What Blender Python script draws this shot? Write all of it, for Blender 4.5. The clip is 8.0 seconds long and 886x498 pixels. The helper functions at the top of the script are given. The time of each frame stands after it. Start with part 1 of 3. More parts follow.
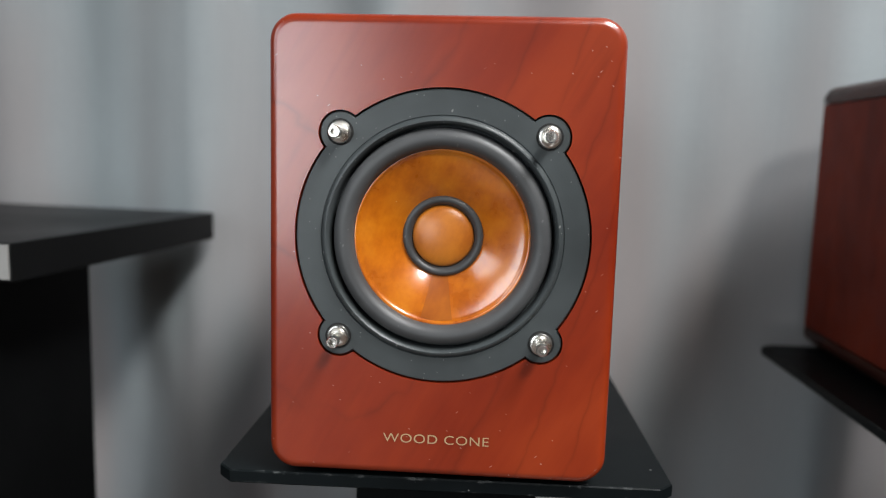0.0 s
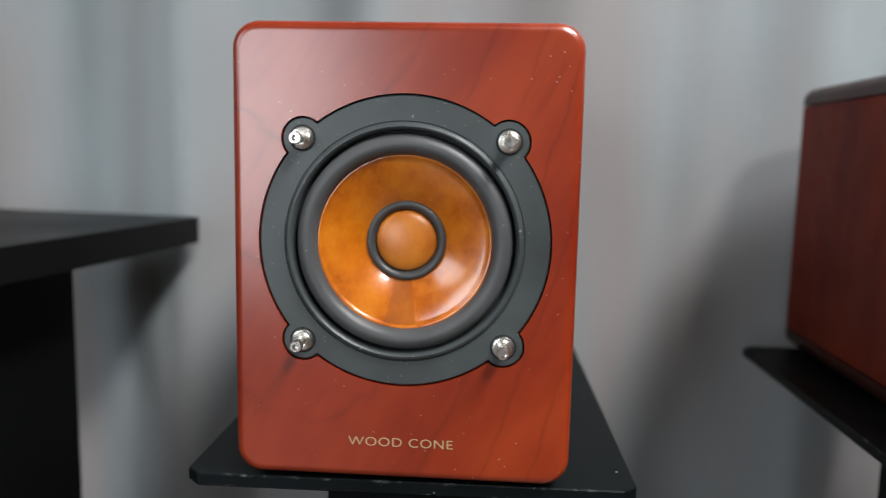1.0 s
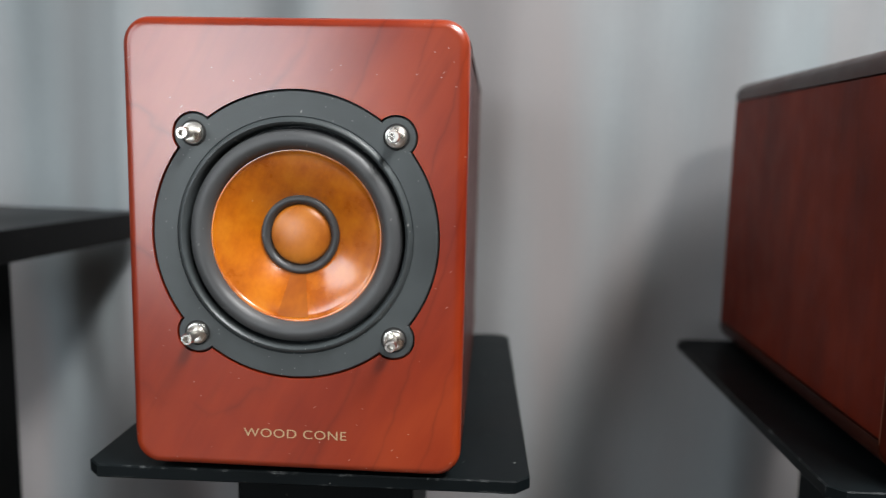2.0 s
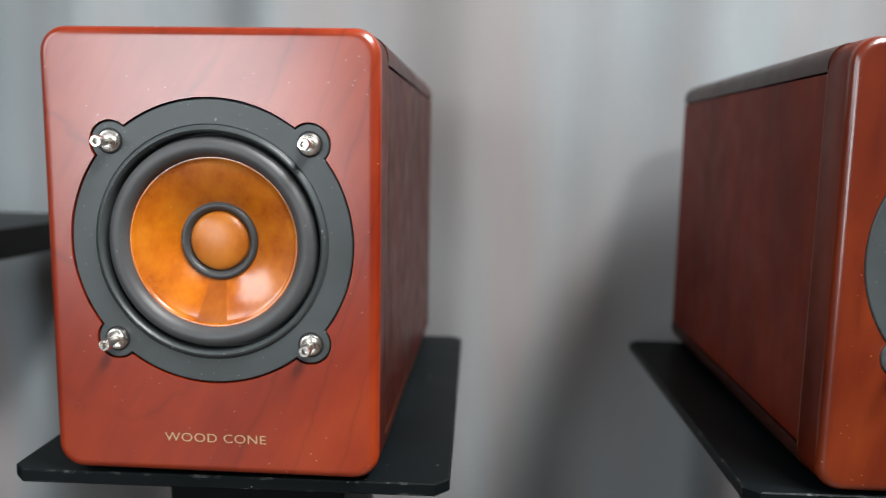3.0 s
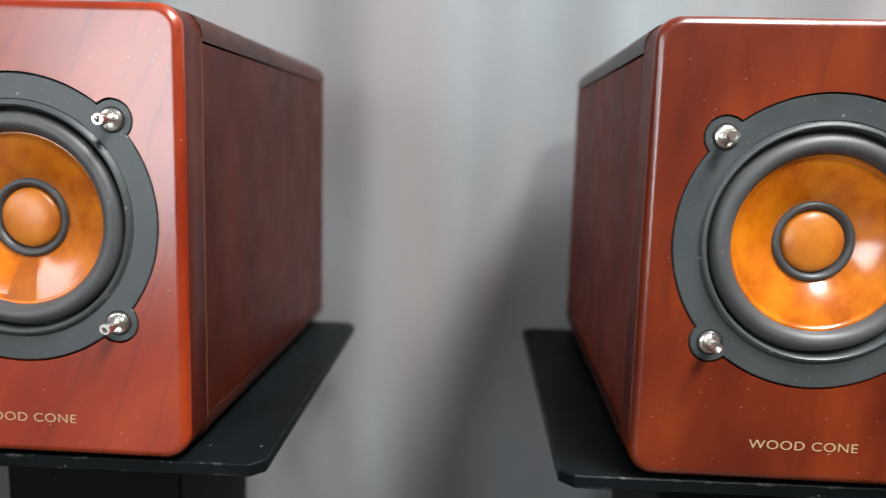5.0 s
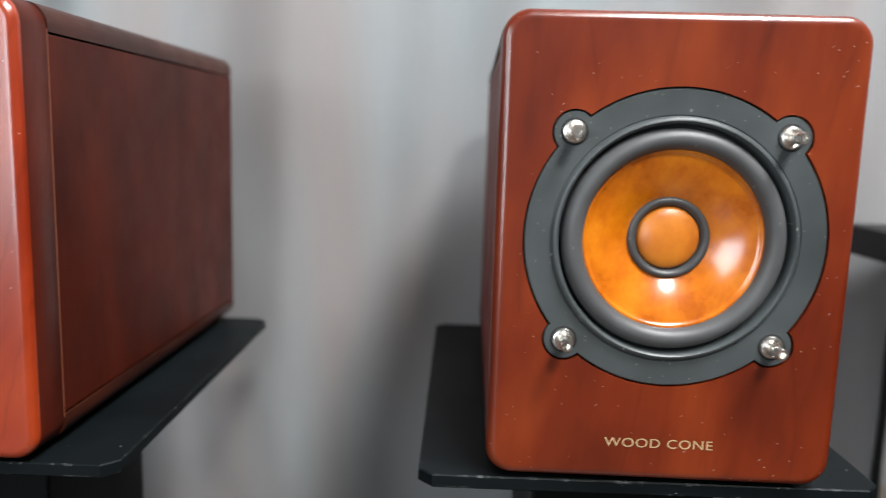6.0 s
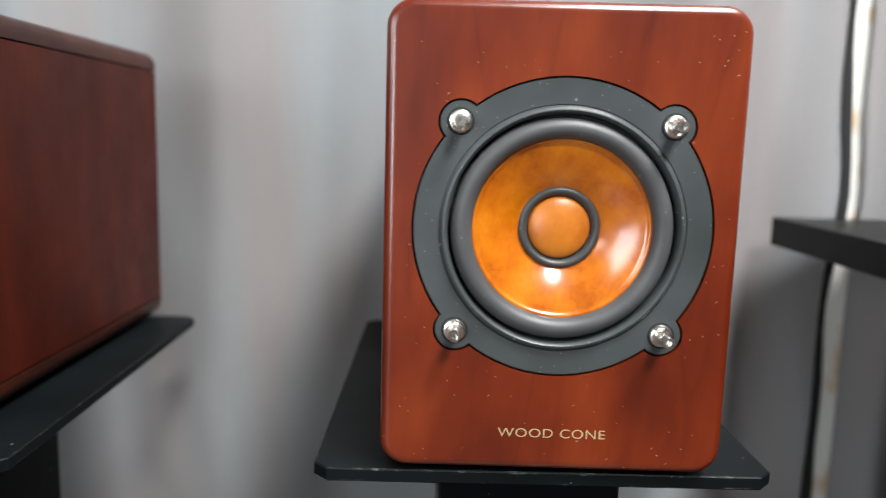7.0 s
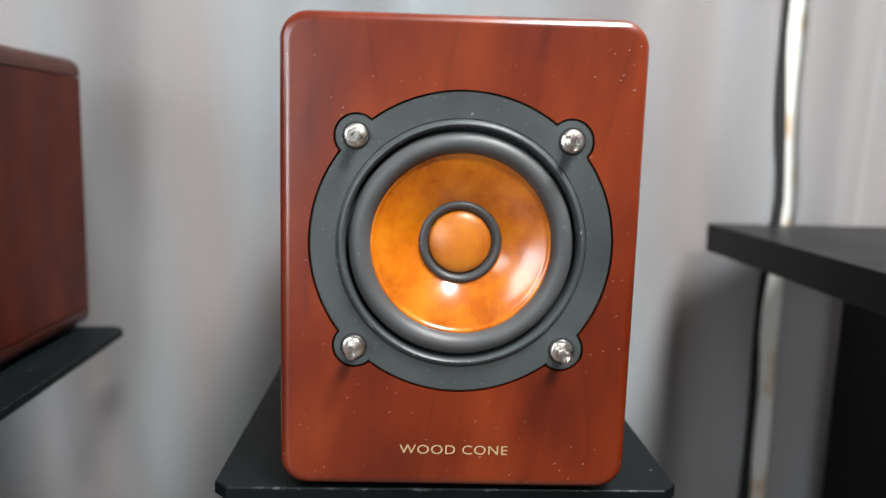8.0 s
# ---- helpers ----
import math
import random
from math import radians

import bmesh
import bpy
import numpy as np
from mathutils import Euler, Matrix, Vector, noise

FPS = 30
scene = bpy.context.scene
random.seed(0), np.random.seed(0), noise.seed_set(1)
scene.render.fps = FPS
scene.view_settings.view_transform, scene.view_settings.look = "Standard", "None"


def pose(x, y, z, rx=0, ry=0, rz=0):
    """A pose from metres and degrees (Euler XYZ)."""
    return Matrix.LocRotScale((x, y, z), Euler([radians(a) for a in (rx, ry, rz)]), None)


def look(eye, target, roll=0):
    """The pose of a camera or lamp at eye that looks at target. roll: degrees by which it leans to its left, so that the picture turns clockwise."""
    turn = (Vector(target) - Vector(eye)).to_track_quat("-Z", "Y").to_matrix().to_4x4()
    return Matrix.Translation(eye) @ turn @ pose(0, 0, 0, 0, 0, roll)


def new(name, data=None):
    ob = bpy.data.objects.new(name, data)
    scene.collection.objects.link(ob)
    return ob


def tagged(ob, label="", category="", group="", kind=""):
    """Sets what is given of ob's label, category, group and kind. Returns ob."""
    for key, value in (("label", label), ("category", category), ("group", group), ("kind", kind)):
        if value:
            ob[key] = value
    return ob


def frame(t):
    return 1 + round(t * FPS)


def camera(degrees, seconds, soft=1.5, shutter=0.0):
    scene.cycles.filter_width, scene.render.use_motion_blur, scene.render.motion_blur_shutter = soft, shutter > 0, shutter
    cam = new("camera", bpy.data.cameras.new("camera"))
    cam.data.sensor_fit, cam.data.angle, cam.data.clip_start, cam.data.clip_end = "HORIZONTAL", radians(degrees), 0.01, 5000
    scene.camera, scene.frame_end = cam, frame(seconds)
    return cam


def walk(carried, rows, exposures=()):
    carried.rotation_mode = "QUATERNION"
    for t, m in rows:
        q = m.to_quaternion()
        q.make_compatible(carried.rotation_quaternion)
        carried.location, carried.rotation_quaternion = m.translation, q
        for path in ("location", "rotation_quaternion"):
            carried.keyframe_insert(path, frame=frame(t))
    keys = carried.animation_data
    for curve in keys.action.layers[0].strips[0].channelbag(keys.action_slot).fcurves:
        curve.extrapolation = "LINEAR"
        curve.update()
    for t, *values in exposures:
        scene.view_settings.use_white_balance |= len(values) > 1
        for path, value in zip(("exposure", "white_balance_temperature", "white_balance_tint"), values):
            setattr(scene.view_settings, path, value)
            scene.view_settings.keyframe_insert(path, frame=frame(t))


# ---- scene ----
cam = camera(60.5, 8.0, soft=1.1, shutter=0.4)
PATH = [
    (0, (0.00737, -0.00134, 0.81609), (-0.11892, 1.97812, 0.5596), 1.56),
    (0.5, (0.00968, -0.00166, 0.81581), (-0.12541, 1.97821, 0.56706), 1.56),
    (1, (0.02283, -0.00226, 0.81781), (-0.11629, 1.97677, 0.56465), 1.23),
    (1.5, (0.04291, -0.00255, 0.81764), (-0.08315, 1.97593, 0.55358), 1.40),
    (3, (0.09157, -0.00394, 0.82185), (-0.02774, 1.97448, 0.55426), 1.00),
    (3.5, (0.10882, -0.00314, 0.81999), (-0.00601, 1.97614, 0.55678), 1.32),
    (4, (0.12676, 6e-05, 0.81767), (0.01002, 1.97717, 0.5394), 1.53),
    (5.5, (0.18204, 0.00397, 0.81822), (0.08873, 1.98091, 0.53011), 1.64),
    (6, (0.20819, 0.00875, 0.81941), (0.1401, 1.98524, 0.52133), 1.74),
    (6.5, (0.22576, 0.00872, 0.81919), (0.19002, 1.98649, 0.52397), 1.94),
    (7, (0.23969, 0.01046, 0.81639), (0.23016, 1.98881, 0.52305), 1.63),
    (7.5, (0.25584, 0.01397, 0.81601), (0.2808, 1.99043, 0.51109), 1.60),
    (8, (0.2666, 0.01428, 0.82239), (0.32244, 1.99174, 0.52824), 1.66),
]
walk(cam, [(t, look(eye, target, roll)) for t, eye, target, roll in PATH],
     exposures=[(0, -0.58), (1.5, -0.50), (3, -0.27), (4, -0.19), (5.5, -0.14), (8, -0.11)])

# ---- lens ----
cam.data.dof.use_dof = True
cam.data.dof.focus_distance = 0.275
cam.data.dof.aperture_fstop = 6.3

# ---- light ----
world = bpy.data.worlds.new("sky")
scene.world = world
world.use_nodes = True
wn = world.node_tree
sky = wn.nodes.new("ShaderNodeTexSky")
sky.sky_type = "NISHITA"
sky.sun_disc = False
sky.sun_elevation = radians(38)
sky.sun_rotation = radians(250)
wn.links.new(sky.outputs[0], wn.nodes["Background"].inputs[0])
wn.nodes["Background"].inputs[1].default_value = 0.1


def area(name, m, sx, sy, watts, colour, shape="RECTANGLE"):
    lamp = bpy.data.lights.new(name, "AREA")
    lamp.shape, lamp.size, lamp.size_y, lamp.energy, lamp.color = shape, sx, sy, watts, colour
    ob = new(name, lamp)
    ob.matrix_world = m
    return ob


# a wide ceiling light above, to the right of the stands, and a small one behind;
# daylight through a tall glass door and a window behind, to the left
PANEL, LAMP = (0.86, -0.24), (0.76, -1.08)
area("ceiling_panel_light", pose(PANEL[0], PANEL[1], 2.232), 0.60, 0.60, 62, (0.97, 0.985, 1.0), "DISK")
area("ceiling_lamp_light", pose(LAMP[0], LAMP[1], 2.232), 0.38, 0.38, 48, (1.0, 0.985, 0.96), "DISK")
area("window_1_light", pose(-1.56, -1.16, 1.52, 0, -90, 0), 0.90, 1.16, 18, (0.88, 0.95, 1.0))
area("window_2_light", pose(-1.06, -2.36, 0.98, 90, 0, 0), 0.94, 1.10, 29, (0.88, 0.95, 1.0))

# ---- materials ----


class Net:
    """Small builder for node materials."""

    def __init__(self, name):
        self.mat = bpy.data.materials.new(name)
        self.mat.use_nodes = True
        self.t = self.mat.node_tree
        self.bsdf = self.t.nodes["Principled BSDF"]
        self.coord = self.t.nodes.new("ShaderNodeTexCoord").outputs["Object"]

    def node(self, kind, **values):
        n = self.t.nodes.new(kind)
        for key, value in values.items():
            n.inputs[key.replace("_", " ")].default_value = value
        return n

    def link(self, a, b):
        self.t.links.new(a, b)

    def mapped(self, scale=(1, 1, 1), turn=(0, 0, 0), shift=(0, 0, 0)):
        n = self.t.nodes.new("ShaderNodeMapping")
        n.vector_type = "TEXTURE"
        n.inputs["Scale"].default_value = [1 / s for s in scale]
        n.inputs["Rotation"].default_value = [radians(a) for a in turn]
        n.inputs["Location"].default_value = shift
        self.link(self.coord, n.inputs["Vector"])
        return n.outputs[0]

    def noise(self, vector, scale, detail=4.0, rough=0.55, distort=0.0):
        n = self.node("ShaderNodeTexNoise", Scale=scale, Detail=detail, Roughness=rough, Distortion=distort)
        self.link(vector, n.inputs["Vector"])
        return n.outputs[0]

    def ramp(self, fac, stops):
        n = self.t.nodes.new("ShaderNodeValToRGB")
        e = n.color_ramp.elements
        while len(e) < len(stops):
            e.new(0.5)
        for el, (p, c) in zip(e, stops):
            el.position = p
            el.color = (*c, 1) if len(c) == 3 else c
        self.link(fac, n.inputs[0])
        return n.outputs[0]

    def grey(self, fac, a, b, lo=0.0, hi=1.0):
        n = self.t.nodes.new("ShaderNodeMapRange")
        for i, v in enumerate((a, b, lo, hi)):
            n.inputs[i + 1].default_value = v
        self.link(fac, n.inputs[0])
        return n.outputs[0]

    def math(self, op, a, b):
        n = self.t.nodes.new("ShaderNodeMath")
        n.operation = op
        for i, v in enumerate((a, b)):
            if isinstance(v, (int, float)):
                n.inputs[i].default_value = v
            else:
                self.link(v, n.inputs[i])
        return n.outputs[0]

    def mix(self, fac, a, b, mode="MIX"):
        n = self.t.nodes.new("ShaderNodeMix")
        n.data_type, n.blend_type = "RGBA", mode
        for i, v in ((0, fac), (6, a), (7, b)):
            if isinstance(v, (int, float)):
                n.inputs[i].default_value = v
            elif isinstance(v, tuple):
                n.inputs[i].default_value = (*v, 1)
            else:
                self.link(v, n.inputs[i])
        return n.outputs[2]

    def specks(self, scale, size, share, stretch=(1, 1, 1), turn=(0, 0, 0), flat=""):
        """1 on small scattered specks, 0 elsewhere; flat: the plane in which they lie."""
        n = self.t.nodes.new("ShaderNodeTexVoronoi")
        n.inputs["Scale"].default_value = scale
        where = self.mapped(stretch, turn)
        if flat:
            n.voronoi_dimensions = "2D"
            a, b = self.t.nodes.new("ShaderNodeSeparateXYZ"), self.t.nodes.new("ShaderNodeCombineXYZ")
            self.link(where, a.inputs[0])
            self.link(a.outputs[flat[0].upper()], b.inputs["X"])
            self.link(a.outputs[flat[1].upper()], b.inputs["Y"])
            where = b.outputs[0]
        self.link(where, n.inputs["Vector"])
        dot = self.grey(n.outputs["Distance"], size, size * 0.4)
        sep = self.t.nodes.new("ShaderNodeSeparateColor")
        self.link(n.outputs["Color"], sep.inputs[0])
        some = self.math("GREATER_THAN", sep.outputs[0], 1 - share)
        return self.math("MULTIPLY", dot, some)

    def bump(self, height, strength, distance=0.001):
        n = self.t.nodes.new("ShaderNodeBump")
        n.inputs["Strength"].default_value = strength
        n.inputs["Distance"].default_value = distance
        self.link(height, n.inputs["Height"])
        self.link(n.outputs[0], self.bsdf.inputs["Normal"])

    def set(self, **values):
        for key, value in values.items():
            s = self.bsdf.inputs[key.replace("_", " ")]
            if isinstance(value, (int, float)):
                s.default_value = value
            elif isinstance(value, tuple):
                s.default_value = (*value, 1) if len(value) == 3 else value
            else:
                self.link(value, s)
        return self


def lacquered_wood(name, dark, mid, light, turn, streak, seed, rough=0.34, coat=1.0, dust=0.6, many=1.0, spec=0.08, arch=None):
    w = Net(name)
    v = w.mapped((1, 1, 1), turn, (seed, seed * 0.7, seed * 1.3))
    long = w.mapped((1, 1, 0.14), turn, (seed, seed, seed))
    cloud = w.noise(w.mapped((1, 1, 0.4), turn, (seed, seed * 0.7, seed * 1.3)), 30, 3)
    grain = w.noise(long, 260, 5, 0.65)
    fibre = w.noise(long, 900, 3, 0.6)
    figure = w.noise(w.mapped((1, 1, 0.30), turn, (seed, 0, seed)), 17, 1.5, 0.4)
    rings = w.math("MULTIPLY", figure, 6.0)
    if arch:
        # nested arches of the cut, opening upwards from a foot point
        axes = w.t.nodes.new("ShaderNodeSeparateXYZ")
        w.link(w.coord, axes.inputs[0])
        aside = w.math("SUBTRACT", axes.outputs["X"], arch[0])
        level = w.math("SUBTRACT", w.math("SUBTRACT", axes.outputs["Z"], arch[1]), w.math("MULTIPLY", w.math("MULTIPLY", aside, aside), arch[2]))
        rings = w.math("ADD", w.math("MULTIPLY", level, 19.0), w.math("MULTIPLY", w.math("SUBTRACT", w.noise(v, 55, 2), 0.5), 0.42))
    rings = w.math("FRACT", rings, 0.0)
    veins = w.math("MULTIPLY", w.grey(w.noise(w.mapped((1, 1, 0.07), turn, (seed * 2, seed, 0)), 150, 3, 0.5), 0.58, 0.70), w.grey(w.noise(v, 24, 2), 0.42, 0.62))
    lines = w.math("MULTIPLY", w.math("POWER", w.math("ABSOLUTE", w.math("SUBTRACT", w.math("MULTIPLY", rings, 2.0), 1.0), 0.0), 13.0), w.grey(w.noise(v, 30, 2), 0.36, 0.56))
    base = w.ramp(w.math("ADD", w.math("MULTIPLY", cloud, 0.86), w.math("MULTIPLY", grain, 0.14)), [(0.34, dark), (0.5, mid), (0.66, light)])
    base = w.mix(w.math("MULTIPLY", lines, streak), base, tuple(c * 0.3 for c in dark))
    base = w.mix(w.math("MULTIPLY", veins, streak * 0.75), base, tuple(c * 0.45 for c in dark))
    base = w.mix(w.math("MULTIPLY", w.grey(fibre, 0.6, 0.75), 0.12), base, dark)
    spots = w.math("MAXIMUM", w.math("MULTIPLY", w.specks(120, 0.022, min(1.0, 0.3 * many), (1, 1, 0.25), (0, 52, 0), "xz"), 0.75), w.specks(300, 0.058, 0.09 * many, (1, 1, 0.45), (0, -62, 0), "xz"))
    spots = w.math("MULTIPLY", spots, w.grey(w.noise(w.mapped(), 45, 2), 0.42, 0.60))
    base = w.mix(w.math("MULTIPLY", spots, dust), base, (0.70, 0.52, 0.44))
    w.set(Base_Color=base, Roughness=w.math("ADD", w.grey(w.noise(v, 60, 3), 0.3, 0.7, rough - 0.05, rough + 0.08), w.math("MULTIPLY", spots, 0.3)),
          Coat_Weight=coat, Coat_Roughness=0.24, Coat_IOR=1.8, Specular_IOR_Level=spec)
    w.bump(grain, 0.03, 0.0004)
    return w.mat


def satin_black(name, colour, rough, dust=0.25, relief=0.05, scale=1.0, flat="", spec=0.5, worn=False):
    w = Net(name)
    v = w.mapped()
    cloud = w.noise(v, 18 * scale, 4)
    fine = w.noise(v, 1400 * scale, 2)
    base = w.mix(w.grey(cloud, 0.35, 0.65), tuple(c * 0.75 for c in colour), tuple(c * 1.25 for c in colour))
    spots = w.math("MAXIMUM", w.specks(160 * scale, 0.07, 0.18, (1, 1, 0.6), (0, 20, 0), flat), w.specks(420 * scale, 0.10, 0.10, (1, 1, 1), (0, 0, 0), flat))
    base = w.mix(w.math("MULTIPLY", spots, dust), base, (0.5, 0.5, 0.48))
    if worn:
        soft = w.t.nodes.new("ShaderNodeBevel")
        soft.samples = 4
        soft.inputs["Radius"].default_value = 0.0012
        geo = w.t.nodes.new("ShaderNodeNewGeometry")
        dot = w.t.nodes.new("ShaderNodeVectorMath")
        dot.operation = "DOT_PRODUCT"
        w.link(soft.outputs[0], dot.inputs[0])
        w.link(geo.outputs["Normal"], dot.inputs[1])
        rim = w.math("MULTIPLY", w.grey(dot.outputs["Value"], 0.985, 0.93), w.grey(w.noise(v, 160, 5, 0.7), 0.55, 0.66))
        base = w.mix(w.math("MULTIPLY", rim, 0.55), base, (0.2, 0.21, 0.21))
    w.set(Base_Color=base, Roughness=w.grey(cloud, 0.3, 0.7, rough - 0.06, rough + 0.08), Specular_IOR_Level=spec)
    w.bump(fine, relief, 0.0003)
    return w.mat


def metal(name, colour, rough):
    w = Net(name)
    v = w.mapped()
    w.set(Base_Color=w.mix(w.noise(v, 120, 3), tuple(c * 0.88 for c in colour), colour), Metallic=1.0, Roughness=w.grey(w.noise(v, 200, 2), 0.3, 0.7, rough * 0.85, rough * 1.2))
    return w.mat


def fabric(name, colour):
    w = Net(name)
    v = w.mapped()
    cloud = w.noise(v, 9, 4)
    # broad cool and warm bands: mixed room light put into the cloth colour
    light_bands = w.noise(w.mapped((1, 1, 0.22)), 8, 2, 0.5)
    warp = w.noise(w.mapped((1, 1, 0.03)), 700, 2)
    weft = w.noise(w.mapped((0.05, 1, 1)), 900, 2)
    weave = w.math("ADD", warp, weft)
    base = w.mix(w.grey(cloud, 0.3, 0.7), tuple(c * 0.93 for c in colour), tuple(min(1, c * 1.06) for c in colour))
    base = w.mix(w.grey(light_bands, 0.36, 0.58), base, (colour[0] * 0.98, colour[1] * 0.80, colour[2] * 0.76))
    base = w.mix(w.math("MULTIPLY", w.grey(weave, 0.8, 1.2), 0.18), base, tuple(c * 0.7 for c in colour))
    w.set(Base_Color=base, Roughness=0.62, Sheen_Weight=0.15, Sheen_Roughness=0.5, Specular_IOR_Level=0.35)
    w.bump(weave, 0.15, 0.0004)
    return w.mat


def paint(name, colour, rough=0.7, vary=0.06):
    w = Net(name)
    v = w.mapped()
    cloud = w.noise(v, 5, 5)
    w.set(Base_Color=w.mix(cloud, tuple(c * (1 - vary) for c in colour), tuple(min(1, c * (1 + vary)) for c in colour)), Roughness=rough)
    w.bump(w.noise(v, 250, 3), 0.08, 0.0006)
    return w.mat


FACE_A = lacquered_wood("figured_cherry_lacquer", (0.215, 0.0185, 0.0042), (0.270, 0.0272, 0.0060), (0.335, 0.0400, 0.0085), (0, 29, 0), 0.30, 0.31, dust=0.65, many=1.3, arch=(-0.036, 0.0224, 20.0))
FACE_B = lacquered_wood("plain_cherry_lacquer", (0.098, 0.0110, 0.0028), (0.150, 0.0185, 0.0040), (0.215, 0.0320, 0.0065), (0, 6, 0), 0.25, 0.77, dust=0.5, many=2.0)
# left baffle's edge: face wood darkened, with shade put into the colour
EDGE_A = lacquered_wood("figured_cherry_shaded_edge", (0.055, 0.007, 0.0025), (0.078, 0.0095, 0.003), (0.105, 0.0135, 0.0045), (0, 0, 0), 0.2, 0.11, 0.45, 0.3, 0.3, spec=0.06)
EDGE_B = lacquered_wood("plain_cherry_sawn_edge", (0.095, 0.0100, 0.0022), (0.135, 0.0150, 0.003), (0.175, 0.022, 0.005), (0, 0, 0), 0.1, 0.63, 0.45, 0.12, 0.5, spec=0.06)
SIDE_B = lacquered_wood("cherry_side_veneer", (0.100, 0.0105, 0.004), (0.145, 0.0150, 0.005), (0.190, 0.0215, 0.0065), (0, 0, 0), 0.2, 0.5, 0.45, 0.08, 0.1, spec=0.05)

# left speaker's sides: the same veneer with shade put into its colour
SIDE_A = lacquered_wood("shaded_cherry_side_veneer", (0.038, 0.0052, 0.0022), (0.055, 0.0074, 0.0028), (0.076, 0.0106, 0.0040), (0, 0, 0), 0.15, 0.2, 0.40, 0.17, 0.1, spec=0.06)
EDGE_WOOD = lacquered_wood("dark_cherry_edge", (0.024, 0.0068, 0.0042), (0.040, 0.0098, 0.0054), (0.06, 0.0140, 0.007), (90, 0, 0), 0.05, 0.9, 0.40, 0.3, 0.06, spec=0.08)


def cone_wood(name, dark, mid, light, rough=0.30, coat=1.0, gloss=0.16):
    w = Net(name)
    v = w.mapped()
    blotch = w.noise(v, 70, 4, 0.6)
    fibre = w.noise(w.mapped((1, 1, 0.2), (0, 20, 0)), 700, 4)
    base = w.ramp(w.math("ADD", w.math("MULTIPLY", blotch, 0.86), w.math("MULTIPLY", fibre, 0.14)), [(0.33, dark), (0.5, mid), (0.68, light)])
    spots = w.specks(240, 0.06, 0.1)
    base = w.mix(w.math("MULTIPLY", spots, 0.5), base, (0.8, 0.6, 0.4))
    w.set(Base_Color=base, Roughness=w.grey(blotch, 0.3, 0.7, rough - 0.05, rough + 0.05), Coat_Weight=coat, Coat_Roughness=gloss, Coat_IOR=1.75, Specular_IOR_Level=0.3)
    w.bump(w.noise(v, 160, 3), 0.12, 0.0006)
    return w.mat


CONE = cone_wood("lacquered_wood_sheet", (0.40, 0.082, 0.002), (0.58, 0.148, 0.003), (0.70, 0.215, 0.007))
CONE_DARK = cone_wood("lacquered_wood_overlap", (0.30, 0.065, 0.0015), (0.40, 0.10, 0.002), (0.50, 0.14, 0.004), 0.5, 0.05)
CAP = cone_wood("lacquered_wood_cap", (0.46, 0.12, 0.010), (0.58, 0.175, 0.014), (0.68, 0.23, 0.02), 0.42, 0.5, 0.34)
FRAME = satin_black("charcoal_moulded_plastic", (0.052, 0.060, 0.062), 0.38, 0.45, 0.12, 1.0, "xz")
RUBBER = satin_black("black_rubber", (0.068, 0.070, 0.072), 0.44, 0.15, 0.05, 1.0, "xz")
# flat black: shade of the gaps as colour, also the back board
GAP = satin_black("gap_shade_and_board_black", (0.006, 0.006, 0.006), 0.7, 0.0)
STAND = satin_black("black_painted_board", (0.0045, 0.0064, 0.0072), 0.44, 0.4, 0.06, 0.7, "", 0.10, True)
BOARD = satin_black("black_table_board", (0.003, 0.0032, 0.0034), 0.38, 0.12, 0.15, 0.5, "", 0.10)
BOARD_TOP = satin_black("black_table_laminate", (0.004, 0.0042, 0.0044), 0.42, 0.12, 0.15, 0.5, "", 0.20)
CHROME = metal("nickel_plated_steel", (0.90, 0.87, 0.82), 0.28)
VENEER = paint("veneer_edge_glint", (0.18, 0.056, 0.027), 0.5, 0.2)
GOLD = paint("pale_gold_print", (0.50, 0.36, 0.19), 0.4, 0.2)
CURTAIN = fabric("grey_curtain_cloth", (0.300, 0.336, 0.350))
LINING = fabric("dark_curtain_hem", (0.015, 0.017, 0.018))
PALE_EDGE = paint("pale_edge_band", (0.34, 0.335, 0.32), 0.5)
WALL = paint("grey_wall_paint", (0.06, 0.058, 0.056))
CEILING = paint("grey_ceiling_paint", (0.15, 0.15, 0.145))
FRAME_WHITE = paint("white_window_paint", (0.8, 0.8, 0.78), 0.4)

wf = Net("brown_floor_boards")
fl = wf.mapped((1, 0.12, 1))
wf.set(Base_Color=wf.ramp(wf.noise(fl, 60, 5), [(0.3, (0.04, 0.022, 0.013)), (0.7, (0.09, 0.05, 0.03))]), Roughness=0.45)
FLOOR = wf.mat

wp = Net("stained_white_post")
stain = wp.noise(wp.mapped((1, 1, 0.5)), 26, 3)
wp.set(Base_Color=wp.mix(wp.math("MULTIPLY", wp.grey(stain, 0.52, 0.62), 0.85), (0.86, 0.85, 0.80), (0.62, 0.40, 0.18)), Roughness=0.45)
POST = wp.mat

wl = Net("opal_lamp_glass")
wl.set(Base_Color=(0.9, 0.9, 0.88), Roughness=0.4, Emission_Color=(1.0, 0.95, 0.88), Emission_Strength=3.0)
OPAL = wl.mat

# ---- building helpers ----


def part(name, bm, material, parent=None, label="", smooth=False):
    """Links a bmesh as one mesh object, under a thing or a part."""
    me = bpy.data.meshes.new(name)
    bmesh.ops.recalc_face_normals(bm, faces=bm.faces)
    if smooth:
        for f in bm.faces:
            f.smooth = True
    bm.to_mesh(me)
    bm.free()
    if smooth and smooth is not True:
        me.set_sharp_from_angle(angle=radians(smooth))
    me.materials.append(material)
    ob = new(name, me)
    if parent:
        ob.parent = parent
    if label:
        ob["label"] = label
    return ob


